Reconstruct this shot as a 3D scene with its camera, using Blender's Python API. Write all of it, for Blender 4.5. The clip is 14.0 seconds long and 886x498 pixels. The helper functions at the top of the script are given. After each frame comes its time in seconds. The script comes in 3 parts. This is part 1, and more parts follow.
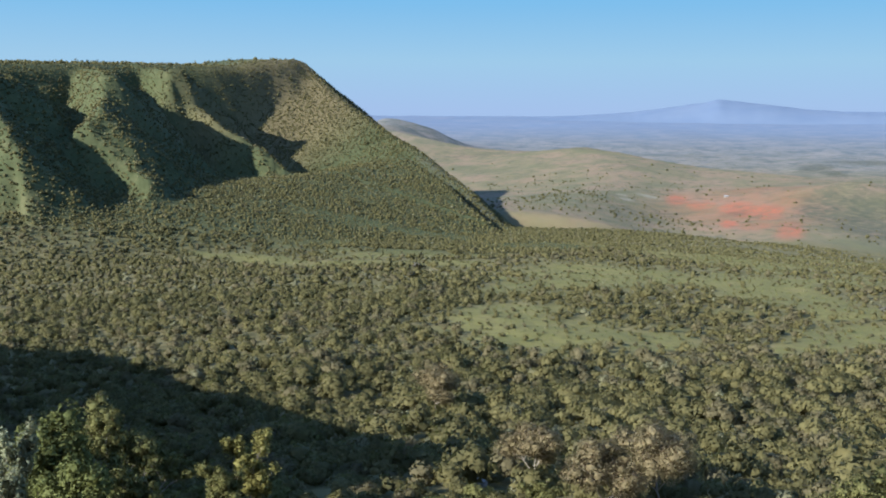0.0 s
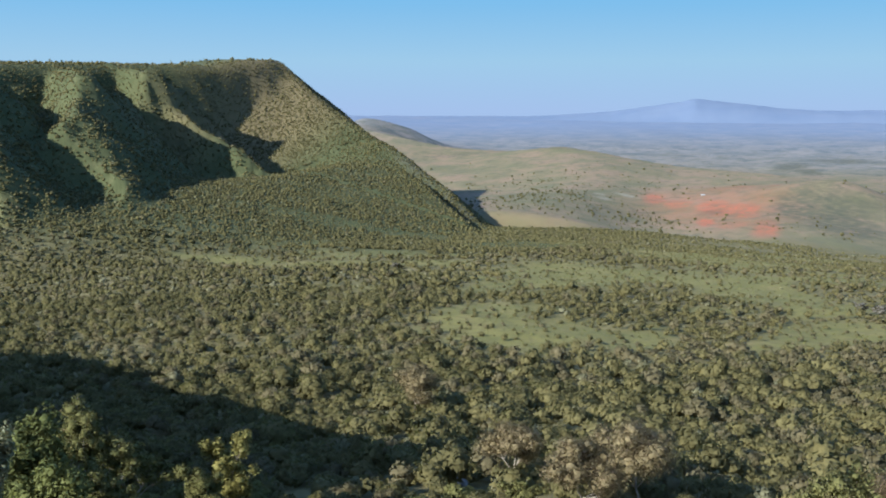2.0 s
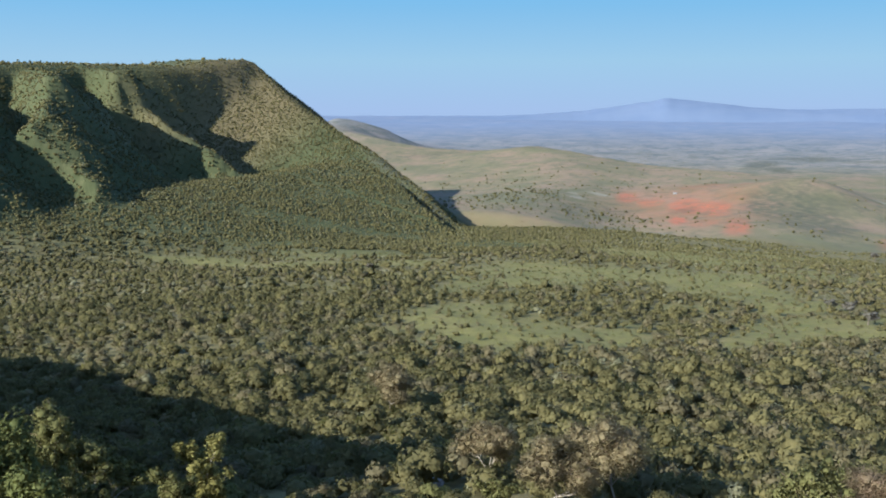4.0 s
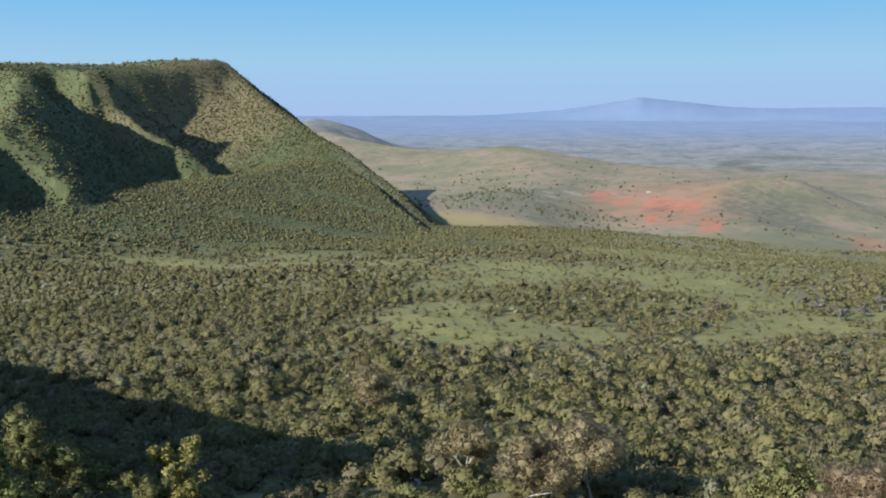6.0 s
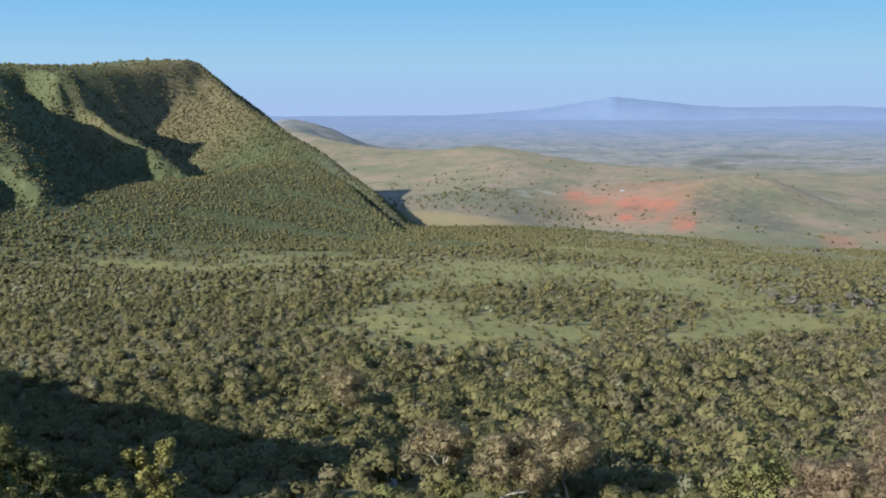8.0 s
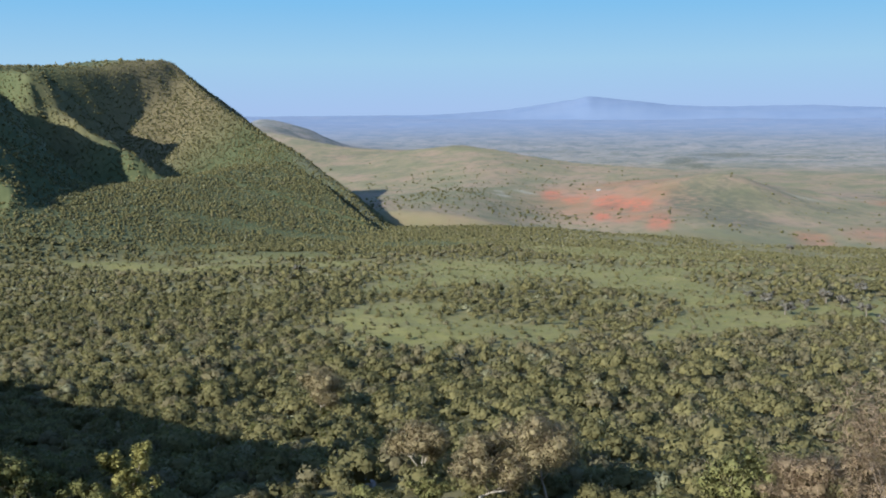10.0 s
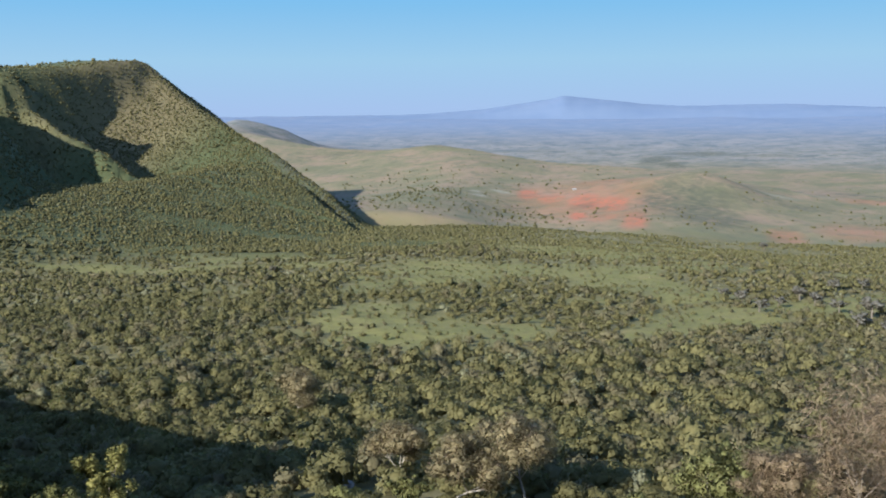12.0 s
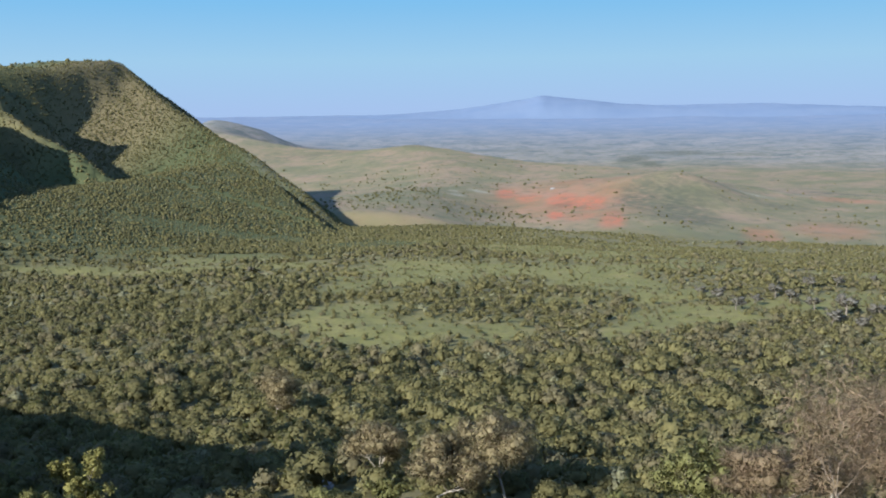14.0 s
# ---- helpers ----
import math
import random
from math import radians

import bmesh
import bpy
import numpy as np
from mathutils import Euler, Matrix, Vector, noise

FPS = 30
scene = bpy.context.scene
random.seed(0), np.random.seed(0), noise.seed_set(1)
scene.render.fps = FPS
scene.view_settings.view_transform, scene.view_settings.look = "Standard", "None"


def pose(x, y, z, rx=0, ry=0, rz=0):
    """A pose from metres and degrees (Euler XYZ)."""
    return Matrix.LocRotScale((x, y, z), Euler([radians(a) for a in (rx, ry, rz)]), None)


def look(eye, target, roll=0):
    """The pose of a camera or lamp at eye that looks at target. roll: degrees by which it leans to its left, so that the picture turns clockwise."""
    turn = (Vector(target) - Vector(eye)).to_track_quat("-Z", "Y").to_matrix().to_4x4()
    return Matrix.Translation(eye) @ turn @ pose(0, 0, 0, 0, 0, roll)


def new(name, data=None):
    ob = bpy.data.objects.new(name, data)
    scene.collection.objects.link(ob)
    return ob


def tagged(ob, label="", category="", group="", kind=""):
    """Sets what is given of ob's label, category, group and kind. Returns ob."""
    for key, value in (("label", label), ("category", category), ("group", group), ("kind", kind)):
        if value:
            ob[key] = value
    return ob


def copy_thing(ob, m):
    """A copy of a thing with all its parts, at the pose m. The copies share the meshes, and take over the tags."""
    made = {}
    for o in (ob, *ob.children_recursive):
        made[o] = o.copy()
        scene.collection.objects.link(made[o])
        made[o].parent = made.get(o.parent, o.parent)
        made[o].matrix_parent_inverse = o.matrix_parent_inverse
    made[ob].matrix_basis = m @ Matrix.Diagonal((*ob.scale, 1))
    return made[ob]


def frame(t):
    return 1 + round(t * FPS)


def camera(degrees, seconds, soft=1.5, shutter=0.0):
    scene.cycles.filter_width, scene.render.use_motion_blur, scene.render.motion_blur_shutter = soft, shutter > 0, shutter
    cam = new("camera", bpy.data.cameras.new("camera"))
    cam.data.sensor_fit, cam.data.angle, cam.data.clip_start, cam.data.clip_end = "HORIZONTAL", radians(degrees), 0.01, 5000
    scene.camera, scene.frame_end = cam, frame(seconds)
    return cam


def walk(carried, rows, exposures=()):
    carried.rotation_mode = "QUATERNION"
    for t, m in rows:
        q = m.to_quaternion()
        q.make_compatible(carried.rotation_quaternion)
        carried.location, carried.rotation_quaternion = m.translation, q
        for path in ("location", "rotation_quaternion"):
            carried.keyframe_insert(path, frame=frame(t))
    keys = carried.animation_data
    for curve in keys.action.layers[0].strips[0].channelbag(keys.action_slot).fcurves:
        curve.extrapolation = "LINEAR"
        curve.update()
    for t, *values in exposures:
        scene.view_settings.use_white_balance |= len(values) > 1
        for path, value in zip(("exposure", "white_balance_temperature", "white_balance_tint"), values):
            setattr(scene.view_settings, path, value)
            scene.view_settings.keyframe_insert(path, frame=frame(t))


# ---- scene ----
# Metres; the eye is the origin, y runs straight ahead at the start, x to the right.
cam = camera(50.7, 14.0, soft=1.9)
YAW = [(0.0, 0.0), (0.5, 0.326), (1.0, 0.661), (1.5, 1.002), (2.0, 1.338), (2.5, 1.698), (3.0, 2.11),
       (5.5, 4.161), (6.0, 4.523), (6.5, 4.925), (7.0, 5.325), (7.5, 5.701), (8.0, 6.093),
       (10.5, 7.884), (11.0, 8.249), (11.5, 8.635), (12.0, 9.004), (12.5, 9.367), (13.0, 9.717), (13.5, 10.044), (14.0, 10.363)]
HEAD_TILT, PITCH, LEAN = 5.81, -14.272, 0.338   # the tripod's pan axis leans back; the lens points down
walk(cam, [(t, pose(0, 0, 0, HEAD_TILT, 0, 0) @ pose(0, 0, 0, 90 + PITCH, 0, -yaw) @ pose(0, 0, 0, 0, 0, LEAN)) for t, yaw in YAW],
     exposures=((0.0, 1.5, 5250, 4), (14.0, 1.53, 5250, 4)))

# ---- sky and sun ----
SUN_AZ, SUN_EL = -127.0, 27.3       # clockwise from straight ahead; above the horizon
world = bpy.data.worlds.new("sky")
scene.world = world
world.use_nodes = True
wn = world.node_tree.nodes
sky = wn.new("ShaderNodeTexSky")
sky.sky_type, sky.sun_disc = "NISHITA", False
sky.sun_elevation, sky.sun_rotation = radians(SUN_EL), radians(SUN_AZ)
sky.altitude, sky.air_density, sky.dust_density, sky.ozone_density = 1800, 1.0, 1.5, 1.5
wn["Background"].inputs["Strength"].default_value = 0.115
# Dust in the air over the plain: a lavender veil all round the horizon that thins out upwards.
way = wn.new("ShaderNodeTexCoord")
axes = wn.new("ShaderNodeSeparateXYZ")
tones = wn.new("ShaderNodeValToRGB")
tones.color_ramp.elements.new(0.5)
for stop, (at_, colour) in zip(tones.color_ramp.elements, ((0.0, (0.55, 0.635, 0.81, 1)), (0.05, (0.52, 0.7, 0.8, 1)), (0.115, (0.32, 0.6, 0.82, 1)))):
    stop.position, stop.color = at_, colour
# Tones fit the view; the unseen sky above is raised for fill light.
gain = wn.new("ShaderNodeVectorMath")
gain.operation = "SCALE"
gain.inputs["Scale"].default_value = 2.55
veil = wn.new("ShaderNodeMapRange")
veil.interpolation_type = "SMOOTHSTEP"
veil.inputs["From Min"].default_value, veil.inputs["From Max"].default_value = 0.1, 0.4
veil.inputs["To Min"].default_value, veil.inputs["To Max"].default_value = 1.0, 0.0
haze = wn.new("ShaderNodeMixRGB")
for a, b in ((way.outputs["Generated"], axes.inputs[0]), (axes.outputs["Z"], veil.inputs["Value"]), (axes.outputs["Z"], tones.inputs[0]), (tones.outputs[0], gain.inputs[0]),
             (veil.outputs[0], haze.inputs[0]), (sky.outputs["Color"], haze.inputs[1]), (gain.outputs[0], haze.inputs[2]), (haze.outputs[0], wn["Background"].inputs["Color"])):
    world.node_tree.links.new(a, b)
sun_data = bpy.data.lights.new("sun", "SUN")
sun_data.energy, sun_data.angle, sun_data.color = 4.45, radians(0.5), (1.0, 0.88, 0.72)
sun = new("sun", sun_data)
to_sun = Vector((math.sin(radians(SUN_AZ)) * math.cos(radians(SUN_EL)), math.cos(radians(SUN_AZ)) * math.cos(radians(SUN_EL)), math.sin(radians(SUN_EL))))
sun.matrix_world = look(to_sun * 300, (0, 0, 0))

# ---- the lie of the land ----
# >>> land
GRID = np.random.RandomState(7).rand(256, 256)


def value_noise(x, y):
    """Smooth noise, about -1 to 1, one lump a metre."""
    xi, yi = np.floor(x).astype(int), np.floor(y).astype(int)
    fx, fy = x - xi, y - yi
    fx, fy = fx * fx * (3 - 2 * fx), fy * fy * (3 - 2 * fy)
    a, b = GRID[xi % 256, yi % 256], GRID[(xi + 1) % 256, yi % 256]
    c, d = GRID[xi % 256, (yi + 1) % 256], GRID[(xi + 1) % 256, (yi + 1) % 256]
    return 2 * ((a * (1 - fx) + b * fx) * (1 - fy) + (c * (1 - fx) + d * fx) * fy) - 1


def fbm(x, y, size, octaves=4):
    total, gain = 0, 1.0
    for k in range(octaves):
        total = total + gain * value_noise(x / size + 17.3 * k, y / size - 9.1 * k)
        size, gain = size / 2.03, gain * 0.5
    return total


def polar(az, d):
    return d * np.sin(np.radians(az)), d * np.cos(np.radians(az))


def smooth(a, b, v):
    t = np.clip((v - a) / (b - a), 0, 1)
    return t * t * (3 - 2 * t)


def soft_max(a, b, k):
    return 0.5 * (a + b + np.sqrt((a - b) ** 2 + k * k))


def along(x, y, line):
    """For each place: how far along the polyline its nearest point lies, the distance to it, and the side (+: to the right of the way)."""
    best, where, side, run = np.full(np.shape(x), 1e9), np.zeros(np.shape(x)), np.ones(np.shape(x)), 0.0
    for (ax, ay), (bx, by) in zip(line, line[1:]):
        ux, uy = bx - ax, by - ay
        size = math.hypot(ux, uy)
        ux, uy = ux / size, uy / size
        s = np.clip((x - ax) * ux + (y - ay) * uy, 0, size)
        px, py = x - ax - s * ux, y - ay - s * uy
        dist = np.hypot(px, py)
        near = dist < best
        best, where = np.where(near, dist, best), np.where(near, run + s, where)
        side = np.where(near, np.where(ux * (y - ay) - uy * (x - ax) < 0, 1.0, -1.0), side)
        run += size
    return where, best, side


RIM = [(-1500, -200), (-820, 420), (-578, 690), (-440, 895), (-330, 1103), (-192, 1288), (-330, 1400), (-600, 1800), (-900, 2500)]
NOSE = [(-192, 1288), (-150, 1235), (-60, 1130), (21, 1005), (48, 928), (75, 860), (140, 740)]
NOSE_Z = ([0, 30, 68, 120, 207, 285, 355, 436, 510, 646], [58, 42, 22, -1, -32, -58, -83, -106, -124, -190])
# Spurs that run down from the rim: ground line, height along it.
SPURS = [([(-440, 897), (-372, 775), (-345, 727), (-320, 683)], [40, 29, 6, -32]),
         ([(-376, 995), (-329, 892), (-306, 838), (-284, 786), (-260, 745)], [44, 32, 8, -12, -52]),
         ([(-339, 1066), (-281, 1035), (-267, 1023), (-222, 987), (-184, 967)], [46, 45, 5, -21, -40])]
# Unseen ridge left of the view, placed to shade the near slope.
SHADE_CREST = [(-30, -14), (-54, 35), (-70, 61.5), (-108, 93), (-160, 128), (-310, 215)]


def run_of(line):
    return np.concatenate([[0], np.cumsum([math.hypot(b[0] - a[0], b[1] - a[1]) for a, b in zip(line, line[1:])])])


def hill(x, y):
    """The escarpment with its flat top, spurs and gullies, and the nose that runs down from its corner."""
    u, s, side = along(x, y, RIM)
    out = s * side
    w, dist, flank = along(x, y, NOSE)
    out2 = out + 14 * fbm(x, y, 60, 5) * smooth(0, 70, dist * flank) * smooth(0, 60, out) * (1 - smooth(100, 220, out))
    top = np.interp(u, [1000, 1283, 1530, 1765, 1880, 1940, 1996, 2070, 2400, 3000], [32, 37, 43, 51, 55, 65, 67, 44, 20, 0])
    apron = np.interp(out2, [-50, 0, 15, 60, 110, 180, 260, 330, 520, 700, 900, 1500], [0, 3, 11.4, 62, 95.8, 100, 116.2, 131.4, 180, 222, 300, 700])
    apron = apron + (6.8 * smooth(1000, 1100, u) + 36 * smooth(1560, 1720, u)) * (1 - smooth(1917, 1997, u)) * smooth(10, 80, out2) * (1 - smooth(120, 270, out2))
    steep = np.interp(out2, [-50, -12, 0, 20, 50, 80, 400, 1500], [0, 1, 6, 25, 48, 69, 355, 900])
    z = top - np.where(flank > 0, apron + (steep - apron) * (1 - smooth(0, 25, dist)), steep)
    for line, crest_z in SPURS:
        w2, d2, right = along(x + 13 * fbm(x, y, 75, 4), y + 13 * fbm(x + 400, y, 75, 4), line)
        spur = np.interp(w2, run_of(line), crest_z) + 5.4 - np.where(right > 0, 1.46, 0.92) * np.sqrt(d2 * d2 + 36) + 3.5 * fbm(x, y, 50, 4)
        z = soft_max(z, spur, 7)
    ridge = np.interp(w, *NOSE_Z) - np.where(flank > 0, 0.4, 0.85) * np.maximum(dist - 4, 0) + fbm(x, y, 60, 3) * 2
    return soft_max(z, ridge, 9)


def bench(x, y):
    """The slope under the viewpoint and the bushy shelf at its foot, down to the shelf's edge."""
    d = np.hypot(x, y)
    az = np.degrees(np.arctan2(x, y))
    z = np.interp(d, [0, 2, 4, 9, 30, 60, 120, 180, 260, 400, 650, 900, 1000, 1150, 1400], [-1.7, -1.8, -3.4, -8, -18, -31, -46, -56, -64.5, -78, -101, -118, -126, -165, -200])
    z = z - 14 * smooth(8, 30, az) * smooth(500, 950, d)
    w, dist, _ = along(x, y, SHADE_CREST)
    # Heights set so that the unseen ridge's shadow falls on the near slope.
    shade_shoulder = np.interp(w, [0, 50, 79, 124, 187, 360], [-24.3, -11.1, -0.6, -1.4, 3.6, 13.2]) - 1.15 * np.maximum(dist - 5, 0)
    z = soft_max(z, shade_shoulder, 5)
    z = np.maximum(z, -1.7 - 0.03 * np.minimum(y, 0) - 1.3 * np.maximum(y, 0) - 0.9 * np.maximum(x + 0.5 * y, 0))
    # The 13 m knoll is out of view, added to widen that shadow.
    z = z + 4.5 * np.exp(-((x - 23) ** 2 + (y - 31) ** 2) / 200) + 3 * np.exp(-((x + 30) ** 2 + (y - 62) ** 2) / 300) + 13 * np.exp(-((x + 48) ** 2 + (y - 64) ** 2) / 120)
    return z + fbm(x, y, 90, 4) * 1.6 * smooth(60, 250, d)


def blurred(v, at_, values, width=1.6):
    """Interpolation with its corners rounded off."""
    return sum(np.interp(v + k * width, at_, values) for k in (-1, -0.5, 0, 0.5, 1)) / 5


def valley(x, y):
    """The red midland behind the shelf and the plain that runs to the horizon."""
    d = np.hypot(x, y)
    az = np.degrees(np.arctan2(x, y))
    plain = np.interp(d, [0, 1000, 2000, 2300, 2800, 3500, 4200, 4900], [-150, -148, -142, -139, -118, -85, -55, -29])
    brow = 1960 - 22 * np.clip(az - 9, -20, 30)
    az = az + 0.8 * fbm(x, y, 300, 3)
    rise = blurred(az, [-20, 0, 4, 8, 9.4, 11.7, 14, 17.3, 20.4, 22.2, 25.4, 28.5, 30.7, 34, 50], [-84, -90, -88, -82, -80, -89, -100, -104, -106, -110, -120, -136, -145, -149, -152])
    mid = rise - np.maximum(brow - d, 0) * blurred(az, [-5, 8, 20, 36], [0.075, 0.073, 0.045, 0.02]) - np.maximum(d - brow, 0) * 0.22
    z = soft_max(plain, mid, 5)
    for a, r, top, across, deep in ((-3.6, 2500, 90, 150, 260), (-0.7, 2540, 38, 140, 260), (8.7, 1990, 8, 60, 60), (24.3, 1390, 31, 90, 100), (28.5, 1520, 10, 90, 90)):
        cx, cy = polar(a, r)
        lx, ly = (x - cx) * math.cos(radians(a)) - (y - cy) * math.sin(radians(a)), (x - cx) * math.sin(radians(a)) + (y - cy) * math.cos(radians(a))
        z = z + top * np.exp(-((lx / across) ** 2 + (ly / deep) ** 2) ** 0.8)
    low = np.hypot(x, y)
    z = z + 33 * smooth(980, 1040, low) * (1 - smooth(1120, 1560, low)) * (1 - smooth(6, 15, az))
    return z + fbm(x, y, 260, 4) * 3.0


def height(x, y):
    x, y = np.asarray(x, float), np.asarray(y, float)
    z = soft_max(bench(x, y), valley(x, y), 4)
    h = hill(x, y)
    z = soft_max(z, h, 8)
    d = np.hypot(x, y)
    return z + fbm(x, y, 22, 3) * 0.5 * smooth(40, 200, d)
# <<< land


CLEARINGS = [(-4.9, 580, 3.3, 42), (0.2, 584, 2.5, 31), (8.9, 514, 3.4, 65), (18.6, 444, 3.0, 53), (3.7, 421, 1.6, 29), (4.1, 307, 2.6, 35), (8.0, 282, 3.8, 21),
             (13.8, 285, 2.0, 13), (23.8, 384, 2.0, 25), (33.9, 399, 1.8, 35), (27.1, 319, 2.9, 14), (20.4, 422, 2.0, 38), (-10.8, 626, 2.0, 9), (-14.1, 646, 2.0, 8), (23.4, 303, 2.3, 12)]


def openness(x, y):
    """1 in the grassy clearings, 0 in closed bush."""
    d = np.hypot(x, y)
    az = np.degrees(np.arctan2(x, y)) + fbm(x, y, 60, 4) * 1.5
    d2 = d + fbm(x + 500, y, 50, 4) * 22
    inside = 0
    for a, r, da, dr in CLEARINGS:
        inside = np.maximum(inside, 1 - smooth(0.6, 1.25, np.hypot((az - a) / (da * 1.3), (d2 - r + 8) / (dr + 17))))
    inside = inside * smooth(-1.3, -0.6, fbm(x + 300, y, 16, 3))
    strips = fbm(az * 5.5, d, 44, 4) + 0.35 * fbm(x, y, 14, 2)
    back = smooth(300, 430, d + 6 * np.clip(az, -20, 8)) * smooth(-17, -3, az) * (1 - 0.55 * smooth(760, 900, d))
    return np.maximum(inside, back * smooth(-0.02, 0.5, strips - 0.25 * (az < 2)))


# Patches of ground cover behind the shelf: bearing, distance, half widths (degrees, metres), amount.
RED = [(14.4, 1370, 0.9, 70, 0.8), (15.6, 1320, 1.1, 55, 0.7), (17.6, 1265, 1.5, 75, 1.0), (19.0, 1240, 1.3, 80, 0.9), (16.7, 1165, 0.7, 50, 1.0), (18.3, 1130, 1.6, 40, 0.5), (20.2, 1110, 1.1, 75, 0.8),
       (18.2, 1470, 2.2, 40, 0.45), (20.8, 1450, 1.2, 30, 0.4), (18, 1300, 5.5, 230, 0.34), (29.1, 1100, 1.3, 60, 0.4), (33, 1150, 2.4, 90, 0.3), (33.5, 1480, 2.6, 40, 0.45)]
# Scrub; patches at bearings 21.6 to 24.5 also paint the knoll's shaded slope.
SCRUB_AND_SHADE = [(17.2, 1235, 0.8, 22, 0.8), (13.6, 1255, 1.3, 30, 0.6), (14.6, 1200, 0.8, 20, 0.6), (21.6, 1260, 1.2, 90, 1.0), (23.4, 1270, 2.8, 140, 1.0), (24.5, 1160, 3.0, 80, 0.85), (26.1, 1316, 1.6, 26, 0.6), (30.3, 1354, 1.8, 30, 0.6), (32.6, 1607, 1.4, 30, 0.9), (34.6, 1600, 1.2, 24, 0.9),
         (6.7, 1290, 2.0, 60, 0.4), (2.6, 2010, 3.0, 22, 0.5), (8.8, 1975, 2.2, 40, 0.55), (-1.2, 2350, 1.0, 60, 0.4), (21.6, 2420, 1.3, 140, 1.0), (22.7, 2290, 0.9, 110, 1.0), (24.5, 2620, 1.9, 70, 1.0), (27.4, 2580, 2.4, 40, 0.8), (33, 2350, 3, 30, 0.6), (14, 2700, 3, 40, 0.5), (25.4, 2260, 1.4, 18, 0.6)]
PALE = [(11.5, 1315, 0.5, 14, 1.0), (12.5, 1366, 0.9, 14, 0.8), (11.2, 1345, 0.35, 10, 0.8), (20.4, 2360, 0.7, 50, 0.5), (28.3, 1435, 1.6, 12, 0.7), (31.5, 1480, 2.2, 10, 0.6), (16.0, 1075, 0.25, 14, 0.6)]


def patches(az, d, spots):
    total = 0
    for a, r, da, dr, amount in spots:
        total = np.maximum(total, amount * (1 - smooth(0.4, 1.2, np.hypot((az - a) / da, (d - r) / dr))))
    return total


def soil(x, y):
    """Shares of each ground cover, and of the haze painted on with distance."""
    d = np.hypot(x, y)
    az = np.degrees(np.arctan2(x, y))
    az2, d2 = az + fbm(x, y, 110, 4) * 0.45, d + fbm(x + 900, y, 130, 4) * 22
    slope = smooth(-2, 6, hill(x, y) - valley(x, y))
    beyond = smooth(985, 1060, d) * (1 - slope)
    u, s_, side = along(x, y, RIM)
    out = s_ * side
    run, gap, flank = along(x, y, NOSE)
    # A dark band along the nose's edge, shade painted in with the scrub colour.
    nose_shade = smooth(230, 300, run) * (1 - smooth(430, 470, run)) * (1 - smooth(4, 20, gap + 5 * fbm(x, y, 18, 3)))
    bare = smooth(-320, -200, x) * (1 - smooth(80, 190, out)) * smooth(-60, 10, out) * (d > 900)
    return {"red": patches(az2, d2, RED) * beyond, "dry": beyond, "far": smooth(2050, 2500, d), "far_haze": smooth(2350, 4150, d),
            "scrub": np.maximum(patches(az2, d2, SCRUB_AND_SHADE), nose_shade), "pale": patches(az2, d2, PALE), "meadow": openness(x, y) * (d < 900), "bare": bare, "hillside": slope * (1 - bare) * smooth(600, 750, d)}


# ---- materials ----
def material(name, build):
    m = bpy.data.materials.new(name)
    m.use_nodes = True
    nt = m.node_tree
    bsdf = nt.nodes["Principled BSDF"]
    bsdf.inputs["Specular IOR Level"].default_value = 0.15
    build(nt, bsdf)
    return m


def node(nt, kind, **settings):
    n = nt.nodes.new(kind)
    for key, value in settings.items():
        if key in n.inputs:
            n.inputs[key].default_value = value
    return n


def noise_node(nt, scale, detail=4.0, rough=0.55):
    geo = nt.nodes.new("ShaderNodeNewGeometry")
    n = node(nt, "ShaderNodeTexNoise", Scale=scale, Detail=detail, Roughness=rough)
    nt.links.new(geo.outputs["Position"], n.inputs["Vector"])
    return n.outputs["Fac"]


def ramp(nt, fac, stops):
    r = nt.nodes.new("ShaderNodeValToRGB")
    while len(r.color_ramp.elements) < len(stops):
        r.color_ramp.elements.new(0.5)
    for e, (p, c) in zip(r.color_ramp.elements, stops):
        e.position, e.color = p, (*c, 1)
    nt.links.new(fac, r.inputs["Fac"])
    return r.outputs["Color"]


def mix(nt, fac, a, b, blend="MIX"):
    m = nt.nodes.new("ShaderNodeMix")
    m.data_type, m.blend_type = "RGBA", blend
    for socket, value in ((m.inputs[0], fac), (m.inputs[6], a), (m.inputs[7], b)):
        if isinstance(value, bpy.types.NodeSocket):
            nt.links.new(value, socket)
        elif isinstance(value, tuple):
            socket.default_value = (*value, 1)
        else:
            socket.default_value = value
    return m.outputs[2]


def attribute(nt, name):
    a = nt.nodes.new("ShaderNodeAttribute")
    a.attribute_name = name
    return a.outputs["Fac"]


def math_node(nt, op, a, b):
    m = nt.nodes.new("ShaderNodeMath")
    m.operation, m.use_clamp = op, True
    for socket, value in ((m.inputs[0], a), (m.inputs[1], b)):
        if isinstance(value, bpy.types.NodeSocket):
            nt.links.new(value, socket)
        else:
            socket.default_value = value
    return m.outputs[0]


def bump(nt, bsdf, fac, strength, distance):
    b = node(nt, "ShaderNodeBump", Strength=strength, Distance=distance)
    nt.links.new(fac, b.inputs["Height"])
    nt.links.new(b.outputs["Normal"], bsdf.inputs["Normal"])


